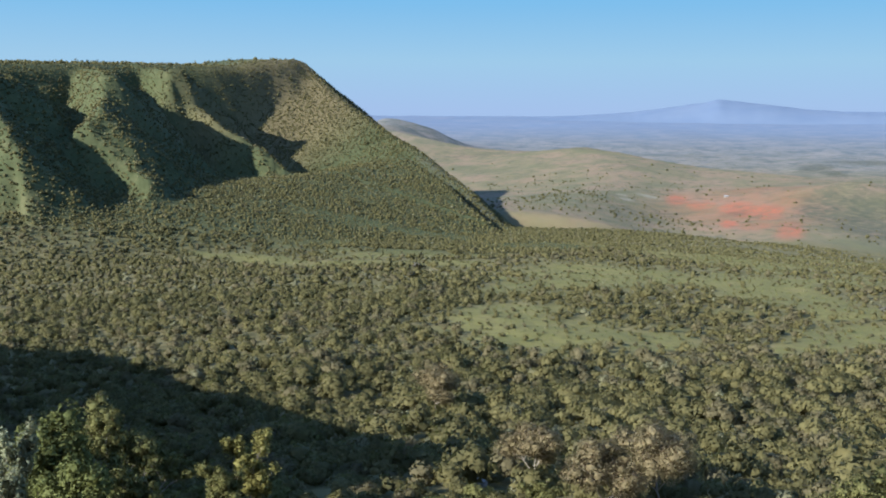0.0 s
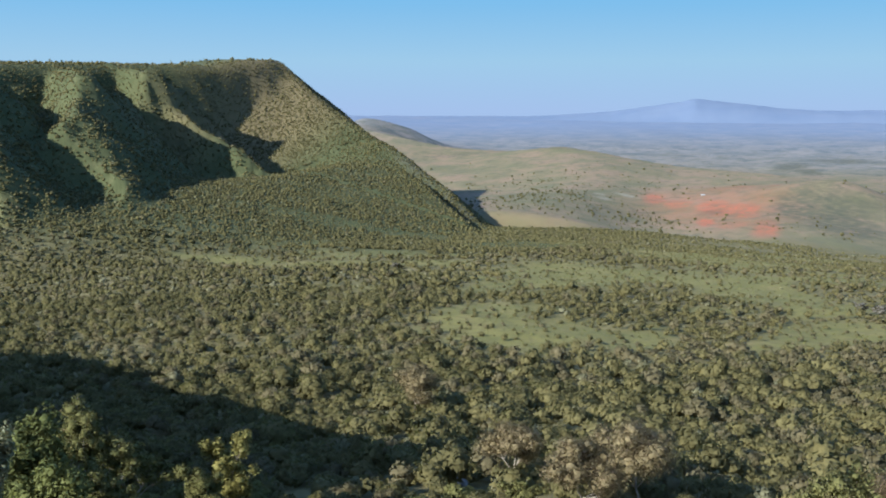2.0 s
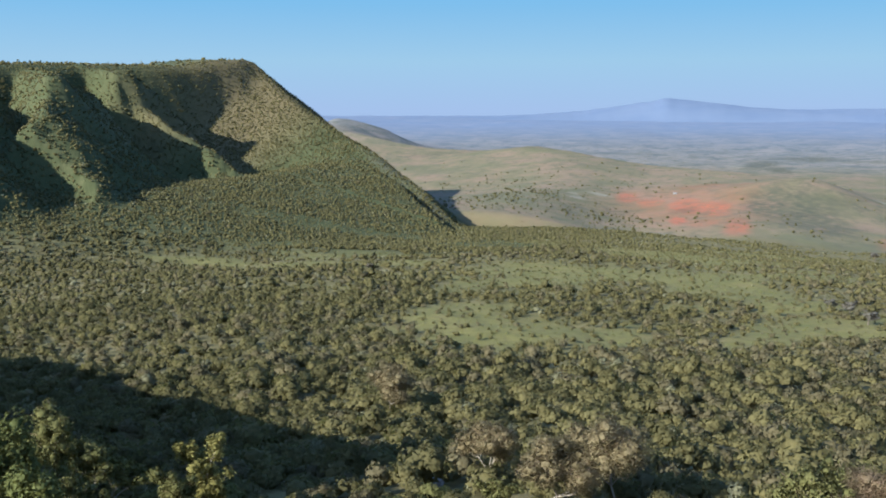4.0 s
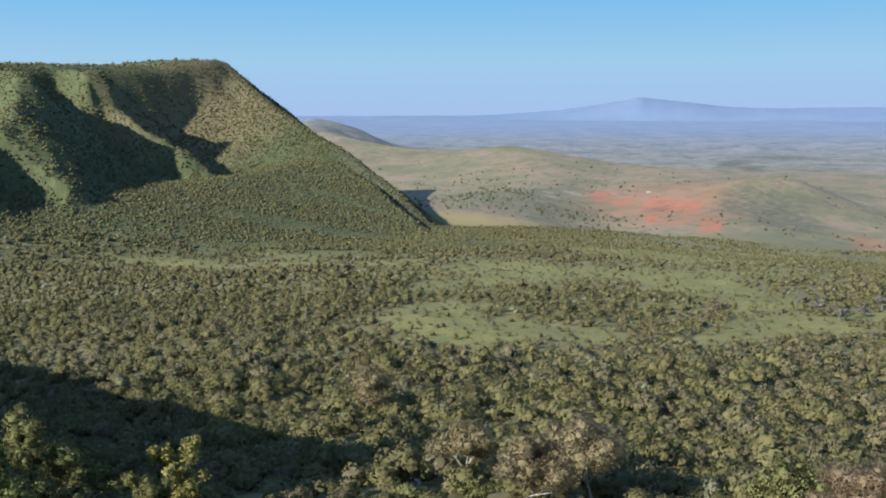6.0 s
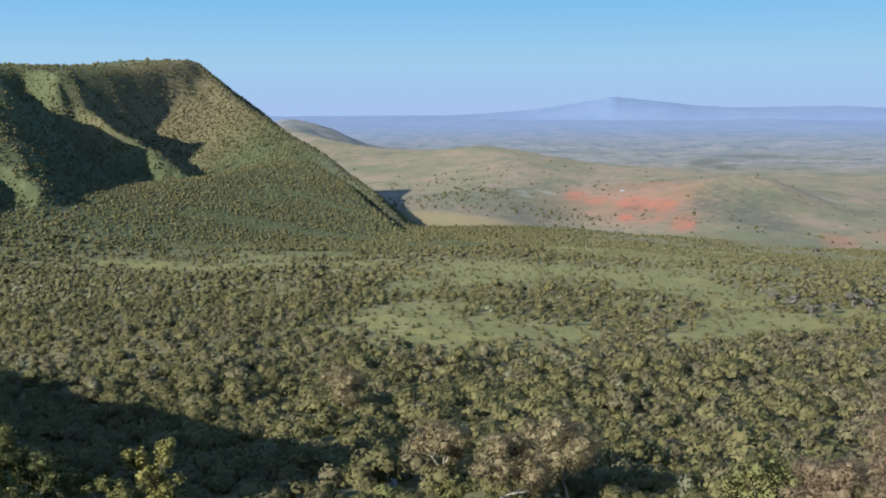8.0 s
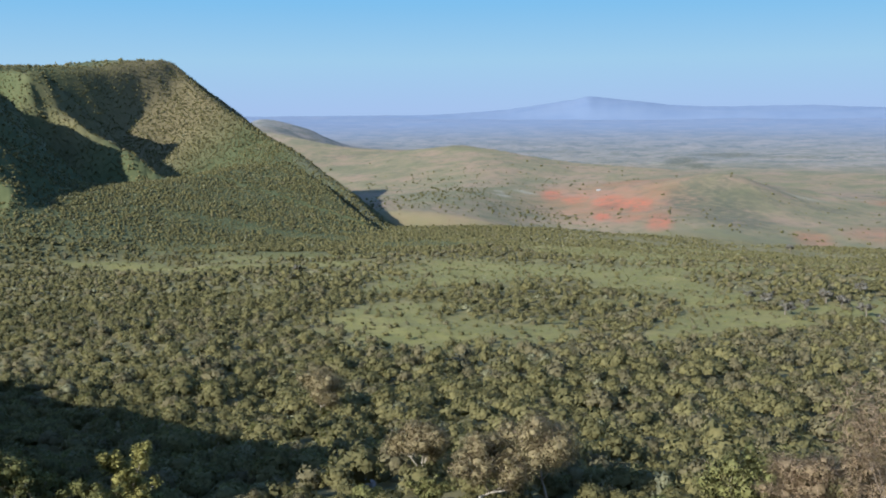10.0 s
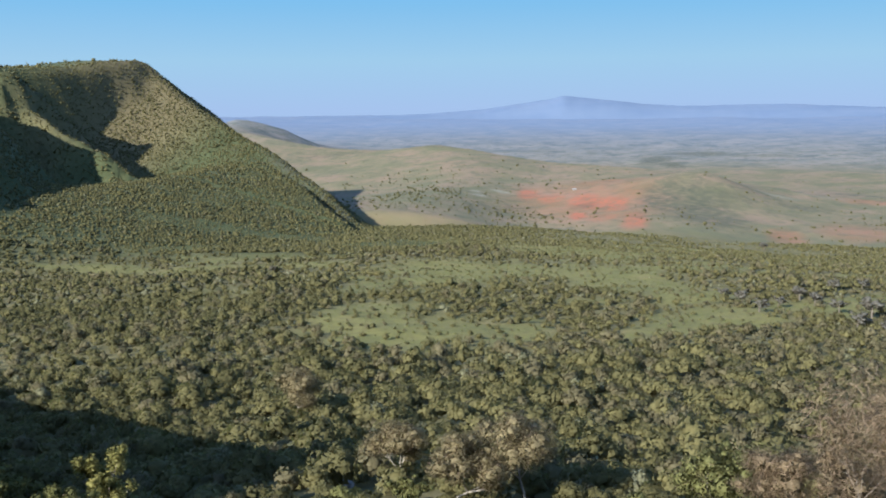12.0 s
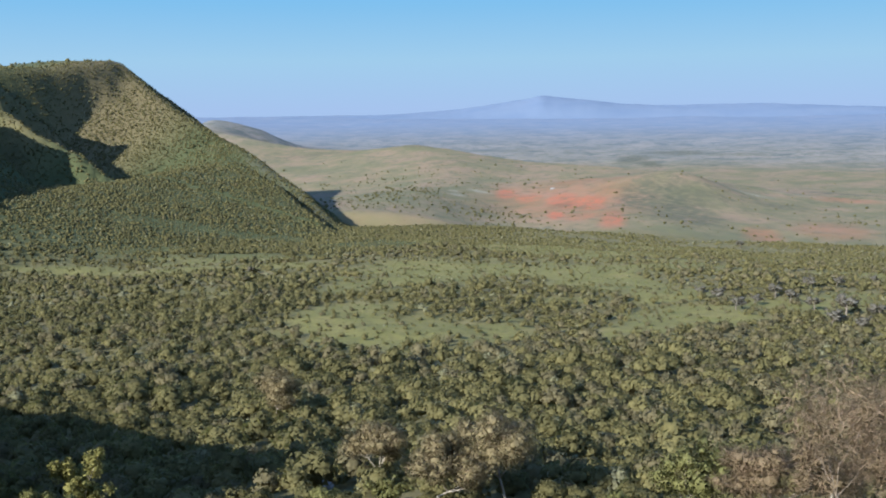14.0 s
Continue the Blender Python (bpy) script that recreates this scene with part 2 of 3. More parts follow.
def ground_nodes(nt, bsdf):
    fine, mid, broad = noise_node(nt, 0.9, 5), noise_node(nt, 0.09, 6), noise_node(nt, 0.012, 6, 0.65)
    grass = ramp(nt, mid, [(0.3, (0.085, 0.074, 0.03)), (0.5, (0.122, 0.102, 0.041)), (0.7, (0.16, 0.128, 0.058))])
    meadow = ramp(nt, mid, [(0.3, (0.118, 0.112, 0.032)), (0.55, (0.156, 0.136, 0.04)), (0.75, (0.185, 0.146, 0.056))])
    meadow = mix(nt, ramp(nt, noise_node(nt, 0.35, 6, 0.7), [(0.45, (0, 0, 0)), (0.62, (0.75, 0.75, 0.75))]), meadow, (0.102, 0.09, 0.034))
    dry = ramp(nt, broad, [(0.36, (0.118, 0.11, 0.056)), (0.5, (0.17, 0.135, 0.076)), (0.6, (0.212, 0.146, 0.094))])
    dry = mix(nt, math_node(nt, "MULTIPLY", mid, 0.5), dry, (0.1, 0.085, 0.05))
    red = ramp(nt, mid, [(0.3, (0.22, 0.088, 0.052)), (0.55, (0.31, 0.094, 0.05)), (0.75, (0.24, 0.12, 0.07))])
    # Greyed, then blue: haze over distance is put into these two colours.
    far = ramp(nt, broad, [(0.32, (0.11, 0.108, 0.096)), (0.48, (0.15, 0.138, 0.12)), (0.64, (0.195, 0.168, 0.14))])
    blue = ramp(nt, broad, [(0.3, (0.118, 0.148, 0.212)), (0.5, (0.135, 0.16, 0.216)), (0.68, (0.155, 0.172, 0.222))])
    colour = mix(nt, attribute(nt, "meadow"), grass, meadow)
    brush = ramp(nt, mid, [(0.35, (0.042, 0.05, 0.02)), (0.55, (0.058, 0.065, 0.027)), (0.7, (0.08, 0.08, 0.035))])
    lumps = ramp(nt, noise_node(nt, 0.28, 4, 0.6), [(0.42, (0.85, 0.85, 0.85)), (0.6, (0, 0, 0))])
    brush = mix(nt, lumps, brush, (0.046, 0.054, 0.022))
    colour = mix(nt, math_node(nt, "MULTIPLY", attribute(nt, "hillside"), 0.9), colour, brush)
    colour = mix(nt, math_node(nt, "MULTIPLY", attribute(nt, "bare"), 0.75), colour, (0.105, 0.08, 0.042))
    colour = mix(nt, attribute(nt, "dry"), colour, dry)
    patch = math_node(nt, "MULTIPLY", attribute(nt, "red"), ramp(nt, mid, [(0.32, (0.5, 0.5, 0.5)), (0.55, (1, 1, 1))]))
    colour = mix(nt, patch, colour, red)
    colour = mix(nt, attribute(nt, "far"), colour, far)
    worn = ramp(nt, mid, [(0.35, (0.3, 0.3, 0.3)), (0.6, (1, 1, 1))])
    # Scrub colour; along the nose and on the knoll it also paints shade.
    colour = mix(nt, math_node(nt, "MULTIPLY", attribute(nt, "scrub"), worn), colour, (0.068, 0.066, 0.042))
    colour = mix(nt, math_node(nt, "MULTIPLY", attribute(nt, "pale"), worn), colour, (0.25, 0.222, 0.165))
    shrubs = ramp(nt, noise_node(nt, 0.045, 7, 0.7), [(0.5, (0, 0, 0)), (0.62, (0.65, 0.65, 0.65))])
    colour = mix(nt, math_node(nt, "MULTIPLY", attribute(nt, "dry"), shrubs), colour, (0.095, 0.088, 0.052))
    tufts = ramp(nt, noise_node(nt, 0.016, 8, 0.7), [(0.53, (0, 0, 0)), (0.6, (0.7, 0.7, 0.7))])
    colour = mix(nt, math_node(nt, "MULTIPLY", attribute(nt, "far"), tufts), colour, (0.06, 0.07, 0.065))
    # Distance haze painted over the far ground's own colour.
    colour = mix(nt, attribute(nt, "far_haze"), colour, blue)
    nt.links.new(colour, bsdf.inputs["Base Color"])
    bsdf.inputs["Roughness"].default_value = 0.95
    bump(nt, bsdf, fine, 0.5, 0.4)


def leaves(dark, light):
    def build(nt, bsdf):
        geo = nt.nodes.new("ShaderNodeNewGeometry")
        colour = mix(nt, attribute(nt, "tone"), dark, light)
        colour = mix(nt, 0.48, colour, ramp(nt, geo.outputs["Random Per Island"], [(0.0, tuple(0.75 * c for c in dark)), (0.5, tuple(0.55 * (a + b) for a, b in zip(dark, light))), (1.0, tuple(1.05 * c for c in light))]))
        clump = noise_node(nt, 2.3, 4, 0.65)
        # Dips between clumps are darkened: the gaps' shade put into leaf colour.
        colour = mix(nt, ramp(nt, clump, [(0.36, (0.3, 0.3, 0.3)), (0.56, (0, 0, 0))]), colour, tuple(0.7 * c for c in dark))
        bump(nt, bsdf, clump, 0.25, 0.2)
        nt.links.new(colour, bsdf.inputs["Base Color"])
        bsdf.inputs["Roughness"].default_value = 0.75
        thin = nt.nodes.new("ShaderNodeBsdfTranslucent")
        nt.links.new(mix(nt, 0.35, colour, (0.12, 0.13, 0.03)), thin.inputs["Color"])
        both = node(nt, "ShaderNodeMixShader", Fac=0.48)
        nt.links.new(bsdf.outputs[0], both.inputs[1])
        nt.links.new(thin.outputs[0], both.inputs[2])
        nt.links.new(both.outputs[0], nt.nodes["Material Output"].inputs["Surface"])
    return build


def plain(rgb, rough=0.8):
    def build(nt, bsdf):
        n = noise_node(nt, 1.5, 4)
        nt.links.new(ramp(nt, n, [(0.3, tuple(0.8 * c for c in rgb)), (0.7, rgb)]), bsdf.inputs["Base Color"])
        bsdf.inputs["Roughness"].default_value = rough
    return build


M_GROUND = material("ground_earth_and_grass", ground_nodes)
M_GREEN = material("green_leaves", leaves((0.092, 0.082, 0.033), (0.214, 0.181, 0.072)))
M_BROWN = material("brown_twigs", leaves((0.12, 0.1, 0.05), (0.2, 0.165, 0.085)))
M_PALE = material("pale_leaves", leaves((0.185, 0.17, 0.092), (0.31, 0.285, 0.16)))
M_GOLD = material("yellow_leaves", leaves((0.2, 0.18, 0.05), (0.36, 0.31, 0.1)))


def bark_nodes(nt, bsdf):
    n = noise_node(nt, 6, 5)
    nt.links.new(ramp(nt, n, [(0.3, (0.08, 0.065, 0.05)), (0.7, (0.19, 0.155, 0.115))]), bsdf.inputs["Base Color"])
    bsdf.inputs["Roughness"].default_value = 0.9
    bump(nt, bsdf, n, 0.6, 0.03)


M_BARK = material("grey_bark", bark_nodes)


# ---- ground ----
def mesh_from(name, verts, faces, floats=None, normals=None):
    """A mesh from arrays: verts (n, 3), faces (m, 3 or 4), and named values for each vertex."""
    me = bpy.data.meshes.new(name)
    n, k = faces.shape
    me.vertices.add(len(verts))
    me.vertices.foreach_set("co", np.ascontiguousarray(verts, np.float32).ravel())
    me.loops.add(n * k)
    me.loops.foreach_set("vertex_index", np.ascontiguousarray(faces, np.int32).ravel())
    me.polygons.add(n)
    me.polygons.foreach_set("loop_start", np.arange(0, n * k, k, dtype=np.int32))
    for key, values in (floats or {}).items():
        a = me.attributes.new(key, "FLOAT", "POINT")
        a.data.foreach_set("value", np.ascontiguousarray(values, np.float32).ravel())
    me.update(calc_edges=True)
    if normals is not None:
        me.normals_split_custom_set_from_vertices(np.ascontiguousarray(normals, np.float32))
    return me


def grid_faces(rows, cols, closed):
    r, c = np.meshgrid(np.arange(rows - 1), np.arange(cols if closed else cols - 1), indexing="ij")
    c2 = (c + 1) % cols
    return np.stack([r * cols + c, (r + 1) * cols + c, (r + 1) * cols + c2, r * cols + c2], -1).reshape(-1, 4)[:, ::-1]


AZ = np.concatenate([np.arange(-31, 41, 0.21), np.arange(41, 329, 4.0)])
RINGS = np.concatenate([np.geomspace(0.001, 60, 56), np.arange(64, 300, 4), np.arange(300, 700, 6.5), np.arange(700, 1450, 7.5), np.arange(1450, 2400, 14), np.geomspace(2400, 4900, 60)])
aa, rr = np.meshgrid(AZ, RINGS)
gx, gy = polar(aa, rr)
gz = height(gx, gy)
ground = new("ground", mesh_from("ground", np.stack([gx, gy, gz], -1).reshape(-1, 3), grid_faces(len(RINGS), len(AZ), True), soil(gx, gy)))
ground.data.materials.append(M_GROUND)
ground.data.shade_smooth()
tagged(ground, "grassy bush land falling to a plain painted haze-blue, red earth patches", "ground", kind="structure")


# ---- the mountain on the horizon ----
def mountain_height(a):
    return blurred(a, [-6, 4, 8, 11, 13, 14.2, 15.2, 15.9, 16.3, 16.7, 18, 19.5, 21, 23, 26, 29, 32, 36, 40],
                     [-40, -34, -24, -8, 14, 28, 39, 52, 60, 52, 42, 28, 12, 2, 4, 6, -6, -18, -30], 0.35)


ma = np.arange(-6, 44, 0.1)
mr = np.linspace(0, 1.3, 30)
maa, mt = np.meshgrid(ma, mr)
mx, my = polar(maa, 4150 + 600 * mt)
crest = mountain_height(maa) + fbm(maa * 30, mt * 40, 20, 4) * 1.2
mz = -80 + (crest + 80) * np.sin(np.minimum(mt, 1.3) * math.pi * 0.5) ** 1.2 + fbm(mx, my, 260, 4) * 2.5 * np.sin(np.clip(mt, 0, 1) * math.pi)
mountain = new("mountain", mesh_from("mountain", np.stack([mx, my, mz], -1).reshape(-1, 3), grid_faces(len(mr), len(ma), False)))


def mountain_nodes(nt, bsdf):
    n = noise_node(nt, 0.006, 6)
    # The slopes' blue is air haze put into the base colour.
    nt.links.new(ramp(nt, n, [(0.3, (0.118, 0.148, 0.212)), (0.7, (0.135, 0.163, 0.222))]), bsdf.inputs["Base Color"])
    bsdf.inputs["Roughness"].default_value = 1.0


M_MOUNTAIN = material("slopes_painted_haze", mountain_nodes)
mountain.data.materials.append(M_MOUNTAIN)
mountain.data.shade_smooth()
tagged(mountain, "broad volcanic mountain far behind the plain, painted haze-blue", "mountain", kind="structure")

# ---- plants: shapes ----
def round_mesh(fine):
    """A unit ball of few triangles."""
    if not fine:
        return np.array([(1, 0, 0), (0, 1, 0), (-1, 0, 0), (0, -1, 0), (0, 0, 1), (0, 0, -1)], float), np.array([(0, 1, 4), (1, 2, 4), (2, 3, 4), (3, 0, 4), (1, 0, 5), (2, 1, 5), (3, 2, 5), (0, 3, 5)])
    bm = bmesh.new()
    bmesh.ops.create_icosphere(bm, subdivisions=fine, radius=1.0)
    bm.verts.ensure_lookup_table()
    v, f = np.array([p.co[:] for p in bm.verts]), np.array([[p.index for p in q.verts] for q in bm.faces])
    bm.free()
    return v, f


ROUND = {fine: round_mesh(fine) for fine in (0, 1)}


def dense_inside(rng, lobes, share, fine):
    """The closed foliage of a crown behind its outermost leaves: one uneven mass for each lobe."""
    middle = np.array([c for c, _ in lobes]).mean(0) - np.array([0, 0, 0.25])
    bv, bf = ROUND[fine]
    pieces = []
    for centre, radii in lobes:
        v = bv * radii * share * (1 + 0.13 * rng.normal(size=(len(bv), 1))) + centre
        out = v - middle
        out = bv + 0.9 * out / np.linalg.norm(out, axis=1)[:, None] + 0.2 * rng.normal(size=bv.shape)
        pieces.append((v, bf, out / np.linalg.norm(out, axis=1)[:, None]))
    return join(pieces)


def clump_shell(rng, lobes, count, size, low=-0.3, ragged=0.1, shade=0.14):
    """Leaf clumps as small tilted triangles spread over the lobes (centre, radii) of a crown; their normals follow lobe and crown."""
    weights = np.array([r[0] * r[1] + r[0] * r[2] for _, r in lobes])
    pick = rng.choice(len(lobes), count, p=weights / weights.sum())
    all_centres = np.array([c for c, _ in lobes])
    centres, radii = all_centres[pick], np.array([r for _, r in lobes])[pick]
    way = rng.normal(size=(count * 5, 3))
    way /= np.linalg.norm(way, axis=1)[:, None]
    way = way[way[:, 2] > low]
    way = np.concatenate([way, way])[:count]
    place = centres + radii * way * (1 + ragged * rng.normal(size=(count, 1)))
    whole = place - all_centres.mean(0) + np.array([0, 0, 0.25])
    out = way + 1.3 * whole / np.linalg.norm(whole, axis=1)[:, None]
    out /= np.linalg.norm(out, axis=1)[:, None]
    normal = out + 0.5 * rng.normal(size=(count, 3))
    normal /= np.linalg.norm(normal, axis=1)[:, None]
    t = np.cross(normal, rng.normal(size=(count, 3)))
    t /= np.linalg.norm(t, axis=1)[:, None]
    b = np.cross(normal, t)
    s = size * (0.6 + 0.8 * rng.rand(count, 1))
    v = np.stack([place + t * s, place - t * s * 0.5 + b * s * 0.8, place - t * s * 0.5 - b * s * 0.8], 1).reshape(-1, 3)
    soft = out + shade * rng.normal(size=(count, 3))
    soft /= np.linalg.norm(soft, axis=1)[:, None]
    return v, np.arange(count * 3).reshape(-1, 3), np.repeat(soft, 3, 0)


def join(pieces):
    verts, faces, normals, n = [], [], [], 0
    for v, f, *more in pieces:
        verts.append(v), faces.append(f + n)
        normals += more
        n += len(v)
    return (np.concatenate(verts), np.concatenate(faces), *([np.concatenate(normals)] if normals else []))


def crown_lobes(rng, width, tall, base, count):
    """Many small round masses that together make an uneven, rather flat crown."""
    lobes, small = [], width * (0.6 if count > 1 else 0.5) / math.sqrt(count)
    lean = rng.normal(size=2) * 0.12 * width
    for k in range(count):
        a, r = rng.rand() * 6.283, width * 0.42 * math.sqrt(rng.rand()) * (count > 1)
        size = small * (0.7 + 0.6 * rng.rand())
        z = base + tall * (0.3 + 0.55 * rng.rand() * (count > 1)) * (1 - 0.5 * (r / (0.5 * width)) ** 2)
        lobes.append((np.array([r * math.cos(a) + lean[0] * z, r * math.sin(a) * 0.85 + lean[1] * z, z]), np.array([size, size * (0.85 + 0.3 * rng.rand()), size * 0.8])))
    return lobes


def crown(rng, width, tall, base, lobes, count, size, ragged=0.12, share=0.8, fine=1):
    ll = crown_lobes(rng, width, tall, base, lobes)
    pieces = [clump_shell(rng, ll, count, size, ragged=ragged), dense_inside(rng, ll, share, fine)]
    return join(pieces)


def tube(points, radii, sides=6):
    """A tapering tube through the points."""
    points = np.array(points, float)
    rings = []
    for i, p in enumerate(points):
        d = points[min(i + 1, len(points) - 1)] - points[max(i - 1, 0)]
        d = d / np.linalg.norm(d)
        a = np.cross(d, (0.31, 0.9, 0.11))
        a /= np.linalg.norm(a)
        b = np.cross(d, a)
        t = np.arange(sides) / sides * 2 * math.pi
        rings.append(p + radii[i] * (np.outer(np.cos(t), a) + np.outer(np.sin(t), b)))
    n = len(points)
    return np.concatenate(rings), grid_faces(n, sides, True)


def limbs(rng, tall, spread, count, thick, levels=2, lean=0.15):
    """Trunk with limbs that fork upward and outward."""
    pieces, tips = [], []

    def grow(start, way, length, radius, level):
        pts, p, w = [start], start, way
        for k in range(3):
            w = w + 0.22 * rng.normal(size=3) + np.array([0, 0, 0.08])
            w /= np.linalg.norm(w)
            p = p + w * length / 3
            pts.append(p)
        pieces.append(tube(pts, [radius, radius * 0.8, radius * 0.62, radius * 0.4], 5 if level else 6))
        tips.append(p)
        if level < levels:
            for k in range(count if level == 0 else 3):
                a = rng.rand() * 6.283
                nw = w * 0.7 + spread * np.array([math.cos(a), math.sin(a), 0.35 + 0.3 * rng.rand()])
                grow(pts[2 + (k % 2)], nw / np.linalg.norm(nw), length * (0.55 + 0.2 * rng.rand()), radius * 0.5, level + 1)

    grow(np.zeros(3), np.array([lean * rng.normal(), lean * rng.normal(), 1.0]), tall * 0.55, thick, 0)
    v, f = join(pieces)
    return (v, f), np.array(tips)


# ---- plants: where they grow ----
def cells(step, near, far_off, seed):
    """One jittered place for each cell of a square grid between two distances, inside the wedge of land that is overlooked."""
    rng = np.random.RandomState(seed)
    gx, gy = np.meshgrid(np.arange(-far_off * 0.52, far_off * 0.66, step), np.arange(0, far_off, step))
    gx, gy = gx + (rng.rand(*gx.shape) - 0.5) * step * 0.95, gy + (rng.rand(*gx.shape) - 0.5) * step * 0.95
    d, az = np.hypot(gx, gy), np.degrees(np.arctan2(gx, gy))
    keep = (d > near) & (d <= far_off) & (az > -29 - 200 / d) & (az < 38.5 + 200 / d)
    return gx[keep], gy[keep], rng


def scatter(name, xs, ys, sizes, templates, mat, rng, label, category, lift=0.0):
    """All plants of one kind in one stretch, as one mesh."""
    zs = height(xs, ys)
    verts, faces, normals, tones, n = [], [], [], [], 0
    which = rng.randint(len(templates), size=len(xs))
    for k, (tv, tf, tn) in enumerate(templates):
        i = np.where(which == k)[0]
        if not len(i):
            continue
        a = rng.rand(len(i)) * 6.283
        c, s_ = np.cos(a)[:, None], np.sin(a)[:, None]
        sx = sizes[i][:, None] * (0.85 + 0.3 * rng.rand(len(i), 1))
        v = np.stack([(tv[:, 0] * c - tv[:, 1] * s_) * sx + xs[i][:, None], (tv[:, 0] * s_ + tv[:, 1] * c) * sx + ys[i][:, None], tv[:, 2] * sizes[i][:, None] * (0.8 + 0.4 * rng.rand(len(i), 1)) + zs[i][:, None] - 0.15], -1)
        verts.append(v.reshape(-1, 3))
        normals.append(np.stack([tn[:, 0] * c - tn[:, 1] * s_, tn[:, 0] * s_ + tn[:, 1] * c, tn[:, 2] + 0 * c], -1).reshape(-1, 3))
        faces.append((tf[None] + (np.arange(len(i)) * len(tv))[:, None, None] + n).reshape(-1, 3))
        # Tone grows with bearing and distance: brightness across the view put into leaf colour.
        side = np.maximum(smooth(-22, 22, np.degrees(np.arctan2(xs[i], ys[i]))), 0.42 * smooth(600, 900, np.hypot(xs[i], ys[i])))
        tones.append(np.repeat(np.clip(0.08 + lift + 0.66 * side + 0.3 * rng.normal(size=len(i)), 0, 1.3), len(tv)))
        n += len(i) * len(tv)
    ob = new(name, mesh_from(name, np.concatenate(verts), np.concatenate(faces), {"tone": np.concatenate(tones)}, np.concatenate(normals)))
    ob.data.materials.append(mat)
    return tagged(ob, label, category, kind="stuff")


KINDS = [("green", M_GREEN, "dense dark green thorn bushes covering the slope"), ("brown", M_BROWN, "brownish half-bare bushes among the green scrub"), ("pale", M_PALE, "pale silvery-leaved shrubs dotted through the scrub")]


def bush_zone(zone, step, near, far_off, seed, share, size, leaf_count, leaf, lobes, inner=0.74, brownish=1.0, fine=1):
    xs, ys, rng = cells(step, near, far_off, seed)
    keep = rng.rand(len(xs)) < share(xs, ys)
    xs, ys = xs[keep], ys[keep]
    patchy = 0.5 + 0.5 * fbm(xs, ys, 60, 2)
    pick = rng.rand(len(xs))
    brown = pick < brownish * (0.08 + 0.32 * patchy ** 2 + 0.16 * smooth(5, 28, np.degrees(np.arctan2(xs, ys))))
    pale = ~brown & (rng.rand(len(xs)) < 0.08)
    for (kind, mat, label), mask in zip(KINDS, (~brown & ~pale, brown, pale)):
        trng = np.random.RandomState(seed + len(kind))
        k = 0.75 if kind == "pale" else 1.0
        temps = [crown(trng, 2.0 + 0.5 * trng.rand(), 1.25 + 0.9 * trng.rand() ** 2, 0.1, lobes, leaf_count, leaf, share=inner, fine=fine) for _ in range(9)]
        sizes = size * k * np.clip(1 + 0.4 * rng.normal(size=mask.sum()), 0.4, 2.3 if lobes > 1 else 1.6) * np.interp(rim_gap(xs[mask], ys[mask]), [-12, -8, -6, 30], [1.5, 1.5, 0.6, 1]) * (1 - 0.5 * openness(xs[mask], ys[mask]))
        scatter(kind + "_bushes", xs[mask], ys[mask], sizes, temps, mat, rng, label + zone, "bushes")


def rim_gap(x, y):
    """How far below the hill's rim a place lies."""
    _, s_, side = along(x, y, RIM)
    return s_ * side


def shelf_share(x, y):
    d = np.hypot(x, y)
    az = np.degrees(np.arctan2(x, y))
    return np.clip(0.97 - 0.12 * smooth(250, 600, d) - 0.16 * smooth(-4, 14, az) * smooth(260, 480, d) - 0.82 * openness(x, y) + 0.25 * fbm(x, y, 40, 3), 0.3, 0.97)


def hill_share(x, y):
    u, s_, side = along(x, y, RIM)
    out = s_ * side
    d = np.hypot(x, y)
    lawn = smooth(120, 230, out) * (1 - smooth(380, 560, out)) * smooth(-330, -150, x)
    v = 0.95 + 0.4 * fbm(x, y, 90, 3) - 0.12 * lawn - 0.25 * smooth(-230, -180, x) * (out < 110)
    v = v + 0.5 * smooth(45, 15, along(x, y, NOSE)[1]) - smooth(480, 680, out) * (0.42 - 0.5 * fbm(x + 70, y, 130, 3))
    v = np.where(out < -8, np.where(out > -40, 0.5 - 0.47 * smooth(1700, 1850, u), 0.0), v)
    return np.where((z_edge(x, y) > 1.0), 0.0, np.clip(v, 0.05, 0.95))


def z_edge(x, y):
    """Past 1 beyond the shelf's edge, where the bare midland begins."""
    d = np.hypot(x, y)
    return np.where(hill(x, y) > valley(x, y) + 6, 0.0, d / 1010.0)


bush_zone("", 3.2, 86, 210, 21, shelf_share, 1.42, 230, 0.15, 6, 0.68)
bush_zone(" on the slope", 3.1, 210, 400, 24, shelf_share, 1.18, 80, 0.19, 4, 0.72, 1.0, 0)
bush_zone(" farther down", 4.1, 400, 700, 22, shelf_share, 1.25, 20, 0.26, 3, 0.88, 1.0, 0)
bush_zone(" below the hill", 2.5, 690, 1400, 23, hill_share, 1.0, 4, 0.5, 1, 0.92, 0.3, 0)


def meadow_tufts():
    """Tussocks and seedling shrubs that stand in the grass of the clearings."""
    xs, ys, rng = cells(3.4, 235, 800, 29)
    keep = rng.rand(len(xs)) < 0.9 * openness(xs, ys) * (0.7 + 0.5 * fbm(xs, ys, 25, 2))
    xs, ys = xs[keep], ys[keep]
    temps = [crown(np.random.RandomState(140 + k), 2.0, 1.1, 0.0, 1, 9, 0.35, share=0.8, fine=0) for k in range(6)]
    scatter("grass_tufts", xs, ys, 0.22 + 0.4 * rng.rand(len(xs)) ** 2, temps, M_OLIVE, rng, "low olive tussocks and seedling shrubs in the grassy clearings", "tussocks", -0.1)


M_OLIVE = material("olive_leaves", leaves((0.13, 0.13, 0.042), (0.26, 0.235, 0.085)))
meadow_tufts()


